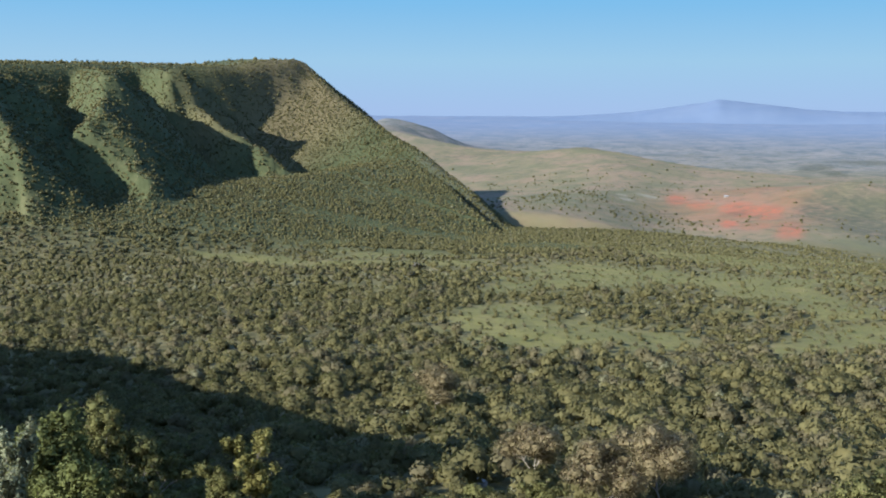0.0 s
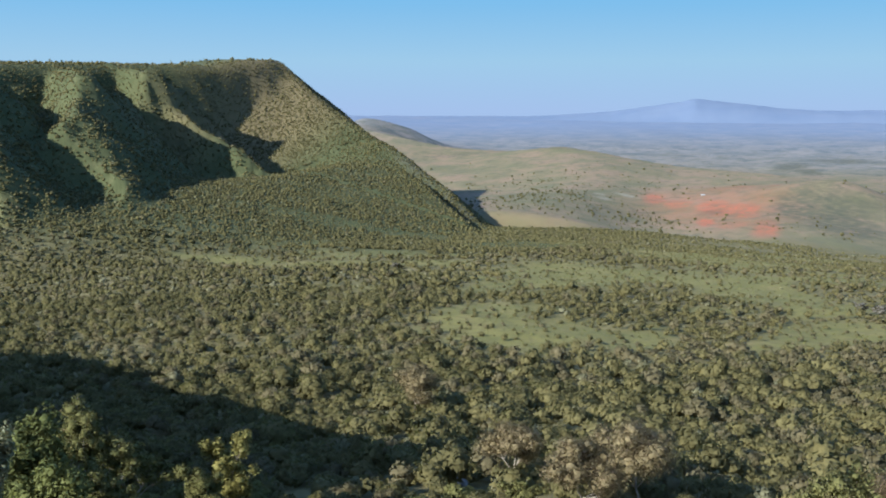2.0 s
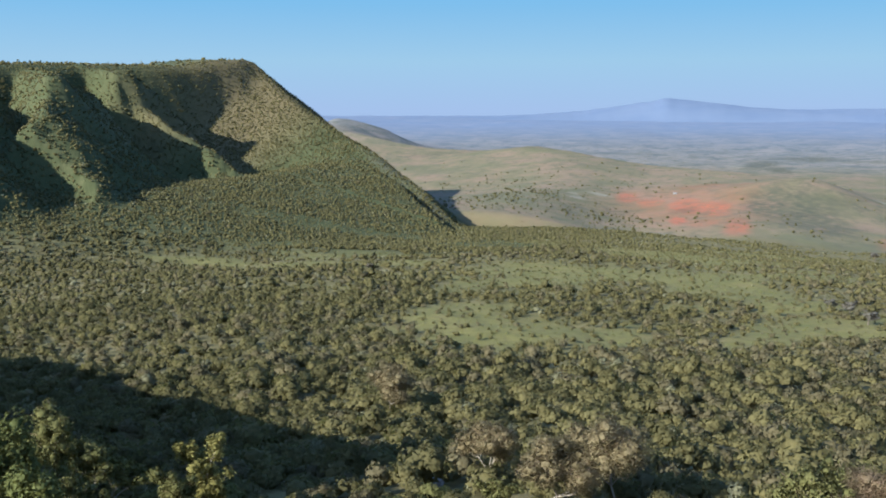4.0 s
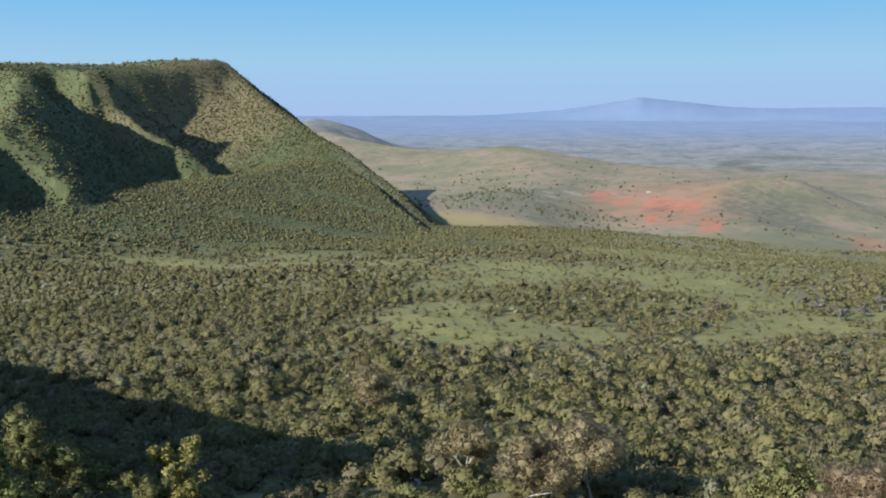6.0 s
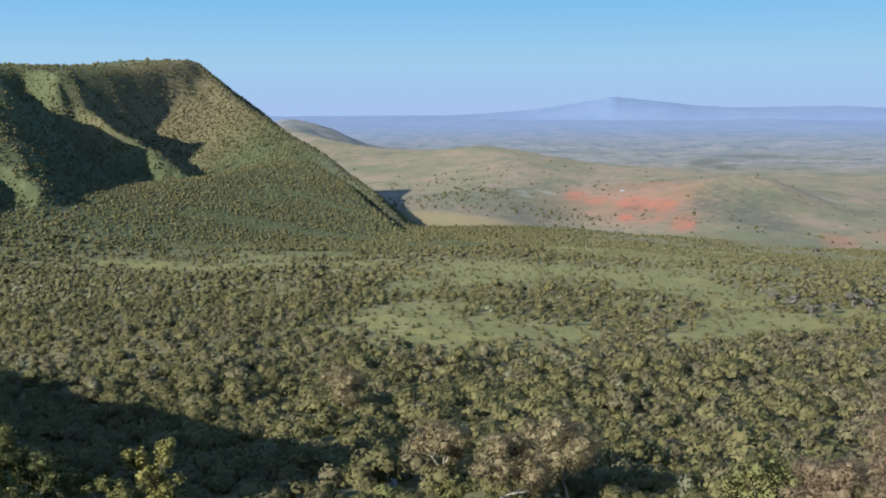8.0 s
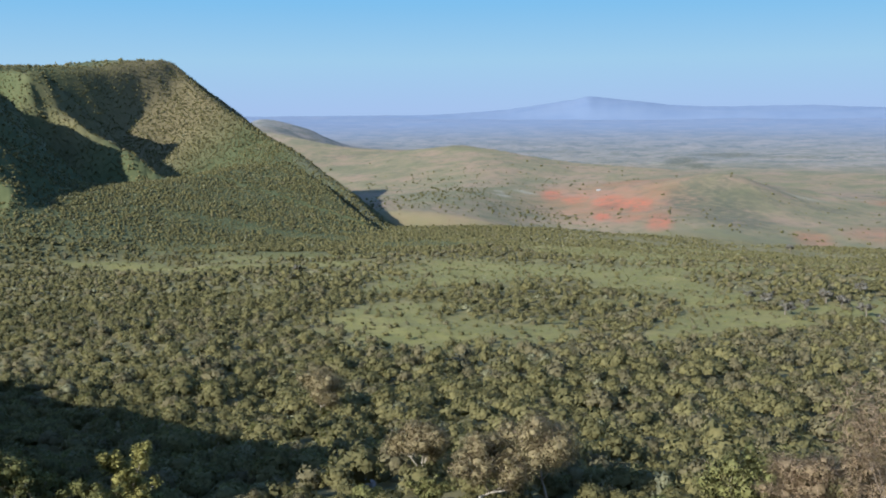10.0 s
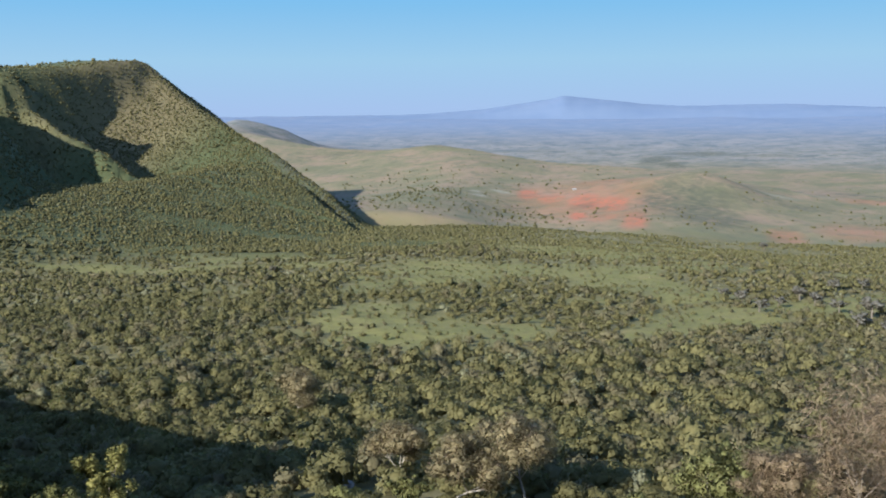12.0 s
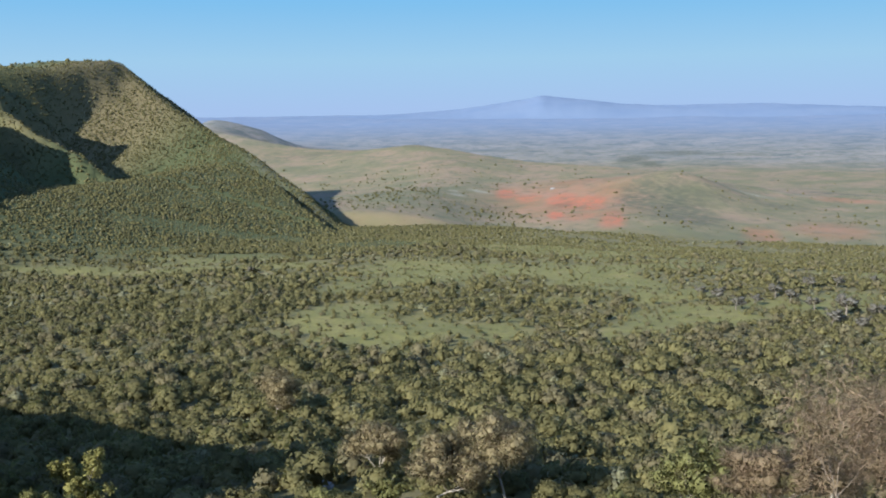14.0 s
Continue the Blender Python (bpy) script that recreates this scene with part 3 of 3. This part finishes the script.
# ---- trees and bushes close to the viewpoint ----
def part(name, mesh, mat, parent, label=""):
    """One mesh object under a thing."""
    ob = new(name, mesh)
    if not mesh.materials:
        mesh.materials.append(mat)
    ob.parent = parent
    return tagged(ob, label)


def leaf_spray(rng, lobes, count, size, narrow=0.5, shade=0.2):
    """Single leaves or twigs in the lobes (centre, radii) round the ends of the limbs."""
    mass = np.array([r[0] ** 2 for _, r in lobes])
    pick = rng.choice(len(lobes), count, p=mass / mass.sum())
    centres, radii = np.array([c for c, _ in lobes])[pick], np.array([r for _, r in lobes])[pick]
    way = rng.normal(size=(count, 3))
    way /= np.linalg.norm(way, axis=1)[:, None]
    place = centres + radii * way * rng.rand(count, 1) ** 0.28
    whole = place - centres.mean(0)
    out = way * 0.8 + 0.5 * whole / np.linalg.norm(whole, axis=1)[:, None] + np.array([0, 0, 0.15])
    t = (way if narrow < 0.2 else np.cross(out, rng.normal(size=(count, 3)))) + 0.5 * rng.normal(size=(count, 3))
    t /= np.linalg.norm(t, axis=1)[:, None]
    b = np.cross(t, rng.normal(size=(count, 3)))
    b /= np.linalg.norm(b, axis=1)[:, None]
    s_ = size * (0.6 + 0.8 * rng.rand(count, 1))
    v = np.stack([place - t * s_, place - b * s_ * narrow, place + t * s_ * 0.9, place + b * s_ * narrow], 1).reshape(-1, 3)
    soft = out / np.linalg.norm(out, axis=1)[:, None] + shade * rng.normal(size=(count, 3))
    soft /= np.linalg.norm(soft, axis=1)[:, None]
    quads = np.arange(count * 4).reshape(-1, 4)
    return v, np.concatenate([quads[:, [0, 1, 2]], quads[:, [0, 2, 3]]]), np.repeat(soft, 4, 0)


def fitted(v, wide, tall):
    """Scale factors that bring a shape to a width and height."""
    return np.array([wide / np.ptp(v[:, 0]), wide / np.ptp(v[:, 1]), tall / v[:, 2].max()])


def tree(name, seed, x, y, tall, wide, mat, label, category="tree", leaf=0.13, count=1800, twig=0.0, fork=4, levels=2, spread=0.8, thick=0.13, radius=0.2, tone=0.5, bark=None, core=0.62):
    """A tree with a forked trunk and a crown of leaf masses on its limbs, or of bare twigs, or both."""
    rng = np.random.RandomState(seed)
    (bv, bf), tips = limbs(rng, 1.0, spread, fork, thick / tall, levels)
    ends = tips[1:]
    drift = (ends.max(0) + ends.min(0)) / 2 / ends[:, 2].max()
    for shape in (bv, ends):
        shape[:, :2] -= np.clip(shape[:, 2:], 0, None) * drift[:2]
    k = fitted(np.concatenate([ends - radius * 0.8, ends + radius * 0.8]), wide, tall)
    base = new(name)
    base.location = (x, y, float(height(x, y)) - 0.1)
    part("trunk", mesh_from("trunk", bv * k, bf), bark or M_BARK, base)
    lobes = [(t, radius * k * (0.65 + 0.7 * rng.rand()) * np.array([1, 1, 0.8])) for t in ends * k]
    if count:
        v, f, n = leaf_spray(rng, lobes, int(count), leaf, 0.5)
        tones = np.clip(tone + 0.25 * rng.normal(size=len(v) // 4).repeat(4), 0, 1)
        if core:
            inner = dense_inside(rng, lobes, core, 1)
            # Half tone inside: the crown's inner shade is put into the colour.
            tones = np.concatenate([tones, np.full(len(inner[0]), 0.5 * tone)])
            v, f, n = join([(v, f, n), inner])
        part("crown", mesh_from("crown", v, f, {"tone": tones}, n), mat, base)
    if twig:
        v, f, n = leaf_spray(rng, [(c, 1.1 * r) for c, r in lobes], int(twig), 0.26, 0.024)
        me = mesh_from("branchwork", v, f, {"tone": np.clip(0.6 + 0.25 * rng.normal(size=len(v) // 4).repeat(4), 0, 1)}, n)
        tagged(part("branchwork", me, M_TWIG, base), kind="stuff")
    return tagged(base, label, category)


M_TWIG = material("grey_brown_twigs", leaves((0.3, 0.205, 0.13), (0.5, 0.355, 0.23)))
M_TAN = material("tan_leaves", leaves((0.21, 0.165, 0.083), (0.345, 0.27, 0.14)))
M_PALE_BARK = material("pale_bark", plain((0.27, 0.225, 0.17)))
M_RUST = material("reddish_brown_twigs", leaves((0.17, 0.122, 0.068), (0.285, 0.208, 0.118)))
M_THORN = material("thorn_bark", plain((0.2, 0.155, 0.115)))
M_SILVER = material("silvery_leaves", leaves((0.25, 0.255, 0.145), (0.42, 0.415, 0.25)))
M_FRESH = material("fresh_green_leaves", leaves((0.115, 0.13, 0.04), (0.23, 0.232, 0.078)))

# kind, seed, x, y, height, width, leaves, words
NEAR_TREES = [
    ("silver", 31, -20.0, 41.4, 9.9, 2.5, "silvery-leaved tree with thin pale branches on the near slope"),
    ("green", 32, -22.7, 51.2, 10.5, 5.1, "broad bright green leafy tree on the near slope"),
    ("olive", 33, -24.4, 65.6, 9.6, 4.4, "slender olive-green tree with a bare pale trunk"),
    ("olive", 34, -20.7, 66.9, 7.6, 6.3, "low spreading olive-gold tree with open branches"),
    ("yellow", 35, -14.5, 69.9, 8.6, 4.7, "yellow-leaved tree standing out of shaded bush"),
    ("olive", 36, -15.7, 64.1, 5.7, 3.2, "small olive-green tree beside the yellow one"),
    ("green", 44, -19.0, 46.2, 7.8, 4.2, "green leafy tree below the slender olive one"),
    ("olive", 45, -18.6, 51.8, 7.0, 4.3, "olive-green tree with twisted low branches"),
    ("brown", 37, -1.2, 150.0, 9.0, 8.6, "tall brownish spreading tree above the green bushes"),
    ("brown", 38, 8.8, 91.6, 7.3, 6.4, "brown half-bare tree with fine grey twigs"),
    ("brown", 39, 13.5, 79.0, 7.3, 7.2, "olive-brown spreading tree with pale forked trunk"),
    ("brown", 40, 19.9, 79.8, 8.8, 9.0, "brown nearly leafless tree with dense fine twigs"),
    ("olive", 46, 8.5, 73.5, 4.5, 4.0, "small yellow-green tree in front of brown ones"),
    ("olive", 41, 21.8, 45.0, 7.7, 4.5, "green rounded bushy tree at the slope's edge"),
    ("twiggy", 42, 22.2, 38.0, 5.1, 5.1, "brown twiggy tree with tangled fine branches"),
    ("bare", 43, 18.6, 27.2, 7.1, 4.4, "bare reddish-grey thorn tree with long crooked branches"),
    ("twiggy", 47, 21.1, 31.6, 4.1, 3.9, "brown leafless bush at the slope's edge"),
    ("bare", 48, 20.4, 27.2, 5.7, 4.1, "bare thorn tree with reddish twigs"),
]
# Leaves, leaf size, how many, twigs, tone, reach of a leaf mass, how closed it is.
WOOD = {"silver": (M_SILVER, 0.09, 6500, 300, 0.6, 0.1, 0.4), "green": (M_FRESH, 0.115, 12000, 0, 0.7, 0.14, 0.45), "olive": (M_OLIVE, 0.085, 9000, 300, 0.7, 0.1, 0.5), "yellow": (M_GOLD, 0.12, 6500, 0, 0.7, 0.1, 0.5),
        "brown": (M_TAN, 0.1, 16000, 7000, 0.65, 0.14, 0.4), "twiggy": (M_RUST, 0.06, 9000, 8000, 0.6, 0.13, 0.4), "bare": (M_RUST, 0.05, 1800, 6500, 0.6, 0.16, 0)}
for kind, seed, x, y, tall, wide, words in NEAR_TREES:
    mat, leaf, count, twig, tone, reach, core = WOOD[kind]
    bare = kind == "bare"
    tree("tree", seed, x, y, tall, wide, mat, words, leaf=leaf, count=count, twig=twig, tone=tone, levels=3, fork=5, radius=reach,
         thick=0.035 if bare else 0.15, bark=None if kind == "green" else M_THORN if bare else M_PALE_BARK, core=core)
HEROES = [row[2:4] for row in NEAR_TREES]


def bush_kind(seed, mat, label, lobes, count, leaf, tone):
    """One bush with short stems, built at the origin and copied along the slope."""
    rng = np.random.RandomState(seed)
    base = new("bush")
    (bv, bf), _ = limbs(rng, 1.2, 0.8, 3, 0.05, 1)
    part("stem", mesh_from("stem", bv, bf), M_BARK, base)
    v, f, n = crown(rng, 2.2, 1.3 + 0.5 * rng.rand(), 0.1, lobes, count, leaf, ragged=0.15, share=0.68)
    part("crown", mesh_from("crown", v, f, {"tone": np.clip(tone + 0.12 * rng.normal(size=len(v)), 0, 1)}, n), mat, base)
    return tagged(base, label, "bush", "bushes on the near slope")


def near_bushes():
    xs, ys, rng = cells(3.3, 40, 92, 51)
    az, d = np.degrees(np.arctan2(xs, ys)), np.hypot(xs, ys)
    clear = np.min([np.hypot(xs - a, ys - b) for a, b in HEROES], 0) > 2.2
    low = np.zeros(len(xs), bool)
    for a, b in HEROES:
        low |= ((np.abs(az - math.degrees(math.atan2(a, b))) < 2.2) & (d < math.hypot(a, b)) & (d > max(math.hypot(a, b) - 11, 60)))
    xs, ys, az, d, low = xs[clear], ys[clear], az[clear], d[clear], low[clear]
    seen = (d > 58) | (az < -15) | (az > 22)
    xs, ys, low = xs[seen][:300], ys[seen][:300], low[seen][:300]
    sort = [bush_kind(61 + k, m, text, 12, 1000, 0.1, tone) for k, (m, text, tone) in enumerate((
        (M_GREEN, "dark green rounded bush on the slope", 0.2), (M_GREEN, "mid-green leafy bush on the slope", 0.6), (M_OLIVE, "olive-green bush on the slope", 0.4),
        (M_GREEN, "dense deep green bush among others", 0.4), (M_BROWN, "brownish half-bare bush among green ones", 0.4), (M_PALE, "pale grey-green shrub on the slope", 0.3)))]
    used = set()
    for x, y, z, small in zip(xs, ys, height(xs, ys), low):
        k = int(rng.choice(6, p=[0.28, 0.2, 0.18, 0.2, 0.09, 0.05]))
        size = (0.95 + 0.75 * rng.rand()) * (0.62 if small else 1)
        m = pose(x, y, z - 0.1, 0, 0, rng.rand() * 360) @ Matrix.Diagonal((size, size, size * (0.75 + 0.3 * rng.rand()), 1))
        if k in used:
            copy_thing(sort[k], m)
        else:
            sort[k].matrix_basis = pose(x, y, z - 0.1)
            used.add(k)


near_bushes()


def grey_trees():
    """Bare grey trees standing on the meadow strips of the shelf."""
    spots = GREY
    rng = np.random.RandomState(77)
    first = None
    for k, (x, y) in enumerate(spots):
        size = 0.8 + 0.45 * rng.rand() + (0.5 if k in (7, 14) else 0)
        if first is None:
            first = tree("tree", 78, x, y, 5.0, 6.0, M_GREY, "grey-leaved bare-stemmed tree on the grassy shelf", leaf=0.2, count=700, twig=300, tone=0.5, radius=0.17, thick=0.22)
            tagged(first, group="grey trees on the shelf")
        else:
            copy_thing(first, pose(x, y, float(height(x, y)) - 0.1, 0, 0, 360 * rng.rand()) @ Matrix.Diagonal((size, size, size, 1)))


M_GREY = material("grey_foliage", leaves((0.15, 0.132, 0.105), (0.25, 0.22, 0.175)))
GREY = [(157, 297), (164, 324), (174, 315), (192, 332), (189, 316), (187, 297), (230, 371), (191, 284), (172, 247), (250, 380), (198, 276), (277, 393), (159, 330), (169, 258), (417, 785), (-14, 518)]
grey_trees()


def midland_bushes():
    xs, ys, rng = cells(8.5, 1000, 1900, 91)
    d, az = np.hypot(xs, ys), np.degrees(np.arctan2(xs, ys))
    low = hill(xs, ys) < valley(xs, ys)
    thick = patches(az, d, [(7, 1230, 4, 170, 0.5), (12.5, 1180, 4, 110, 0.6), (3, 1100, 3, 120, 0.35), (16, 1220, 3, 120, 0.25), (23, 1180, 4, 160, 0.16), (30, 1250, 6, 240, 0.1), (9, 1500, 8, 240, 0.1)])
    keep = low & (rng.rand(len(xs)) < (1.5 * thick + 0.045) * (1 + 1.2 * fbm(xs, ys, 90, 3)))
    xs, ys = xs[keep], ys[keep]
    temps = [crown(np.random.RandomState(95 + k), 2.0, 1.2, 0.0, 2, 10, 0.3) for k in range(5)]
    scatter("scattered_bushes", xs, ys, 0.5 + 1.6 * rng.rand(len(xs)) ** 3, temps, M_GREEN, rng, "scattered dark green bushes on the dry plain", "bushes", -0.65)


midland_bushes()


# ---- boulders ----
def boulder(seed, x, y, wide, label):
    rng = np.random.RandomState(seed)
    bm = bmesh.new()
    bmesh.ops.create_icosphere(bm, subdivisions=4, radius=1.0)
    v, f = np.array([p.co[:] for p in bm.verts]), np.array([[p.index for p in q.verts] for q in bm.faces])
    bm.free()
    shift = rng.rand(3) * 50
    lump = 0.22 * fbm(v[:, 0] + 2 * v[:, 2] + shift[0], v[:, 1] - v[:, 2] + shift[1], 0.9, 4)
    v = v * (1 + lump)[:, None] * np.array([0.5, 0.42, 0.36]) * wide
    me = mesh_from("boulder", v, f)
    me.shade_smooth()
    me.materials.append(M_ROCK)
    ob = new("boulder", me)
    ob.location = (x, y, float(height(x, y)) + 0.12 * wide)
    return tagged(ob, label, "boulder")


def rock_nodes(nt, bsdf):
    n = noise_node(nt, 2.2, 6, 0.65)
    nt.links.new(ramp(nt, n, [(0.32, (0.13, 0.125, 0.12)), (0.52, (0.24, 0.23, 0.22)), (0.68, (0.34, 0.33, 0.31))]), bsdf.inputs["Base Color"])
    bsdf.inputs["Roughness"].default_value = 0.9
    bump(nt, bsdf, n, 0.7, 0.1)


M_ROCK = material("grey_rock", rock_nodes)
boulder(201, -32.6, 66.7, 2.4, "grey weathered boulder low on the shaded slope")
boulder(202, 3.7, 92.6, 2.0, "grey boulder lying among shaded bushes")


# ---- a small white house on the red land ----
def box(bm, x0, x1, y0, y1, z0, z1):
    made = bmesh.ops.create_cube(bm, size=1.0)["verts"]
    bmesh.ops.scale(bm, vec=(x1 - x0, y1 - y0, z1 - z0), verts=made)
    bmesh.ops.translate(bm, vec=((x0 + x1) / 2, (y0 + y1) / 2, (z0 + z1) / 2), verts=made)


def part_bm(name, bm, mat, parent, label=""):
    me = bpy.data.meshes.new(name)
    bm.to_mesh(me)
    bm.free()
    return part(name, me, mat, parent, label)


def house(x, y, turn):
    base = new("house")
    base.matrix_basis = pose(x, y, float(height(x, y)) - 0.9, 0, 0, turn) @ Matrix.Diagonal((0.7, 0.9, 0.8, 1))
    bm = bmesh.new()
    box(bm, -4, 4, -2.5, 2.5, 0, 2.6)
    part_bm("wall", bm, M_WHITE, base)
    bm = bmesh.new()
    v = [bm.verts.new(c) for c in ((-4.4, -3, 2.5), (4.4, -3, 2.5), (4.4, 3, 2.5), (-4.4, 3, 2.5), (-4.4, 0, 3.7), (4.4, 0, 3.7))]
    for f in ((0, 1, 5, 4), (2, 3, 4, 5), (0, 4, 3), (1, 2, 5), (0, 3, 2, 1)):
        bm.faces.new([v[i] for i in f])
    part_bm("roof", bm, M_TIN, base)
    bm = bmesh.new()
    box(bm, -0.5, 0.5, -2.54, -2.46, 0, 2.05)
    part_bm("door", bm, M_DOOR, base)
    for k in (-2.4, 2.4):
        bm = bmesh.new()
        box(bm, k - 0.55, k + 0.55, -2.54, -2.46, 1.0, 2.1)
        part_bm("window", bm, M_DOOR, base)
    return tagged(base, "small off-white house with a dull tin roof on red earth", "house")


M_WHITE = material("white_wash", plain((0.33, 0.3, 0.27)))
M_TIN = material("pale_tin", plain((0.3, 0.28, 0.26), 0.6))
M_DOOR = material("dark_opening", plain((0.06, 0.05, 0.045)))
house(407.0, 1342.0, -8)
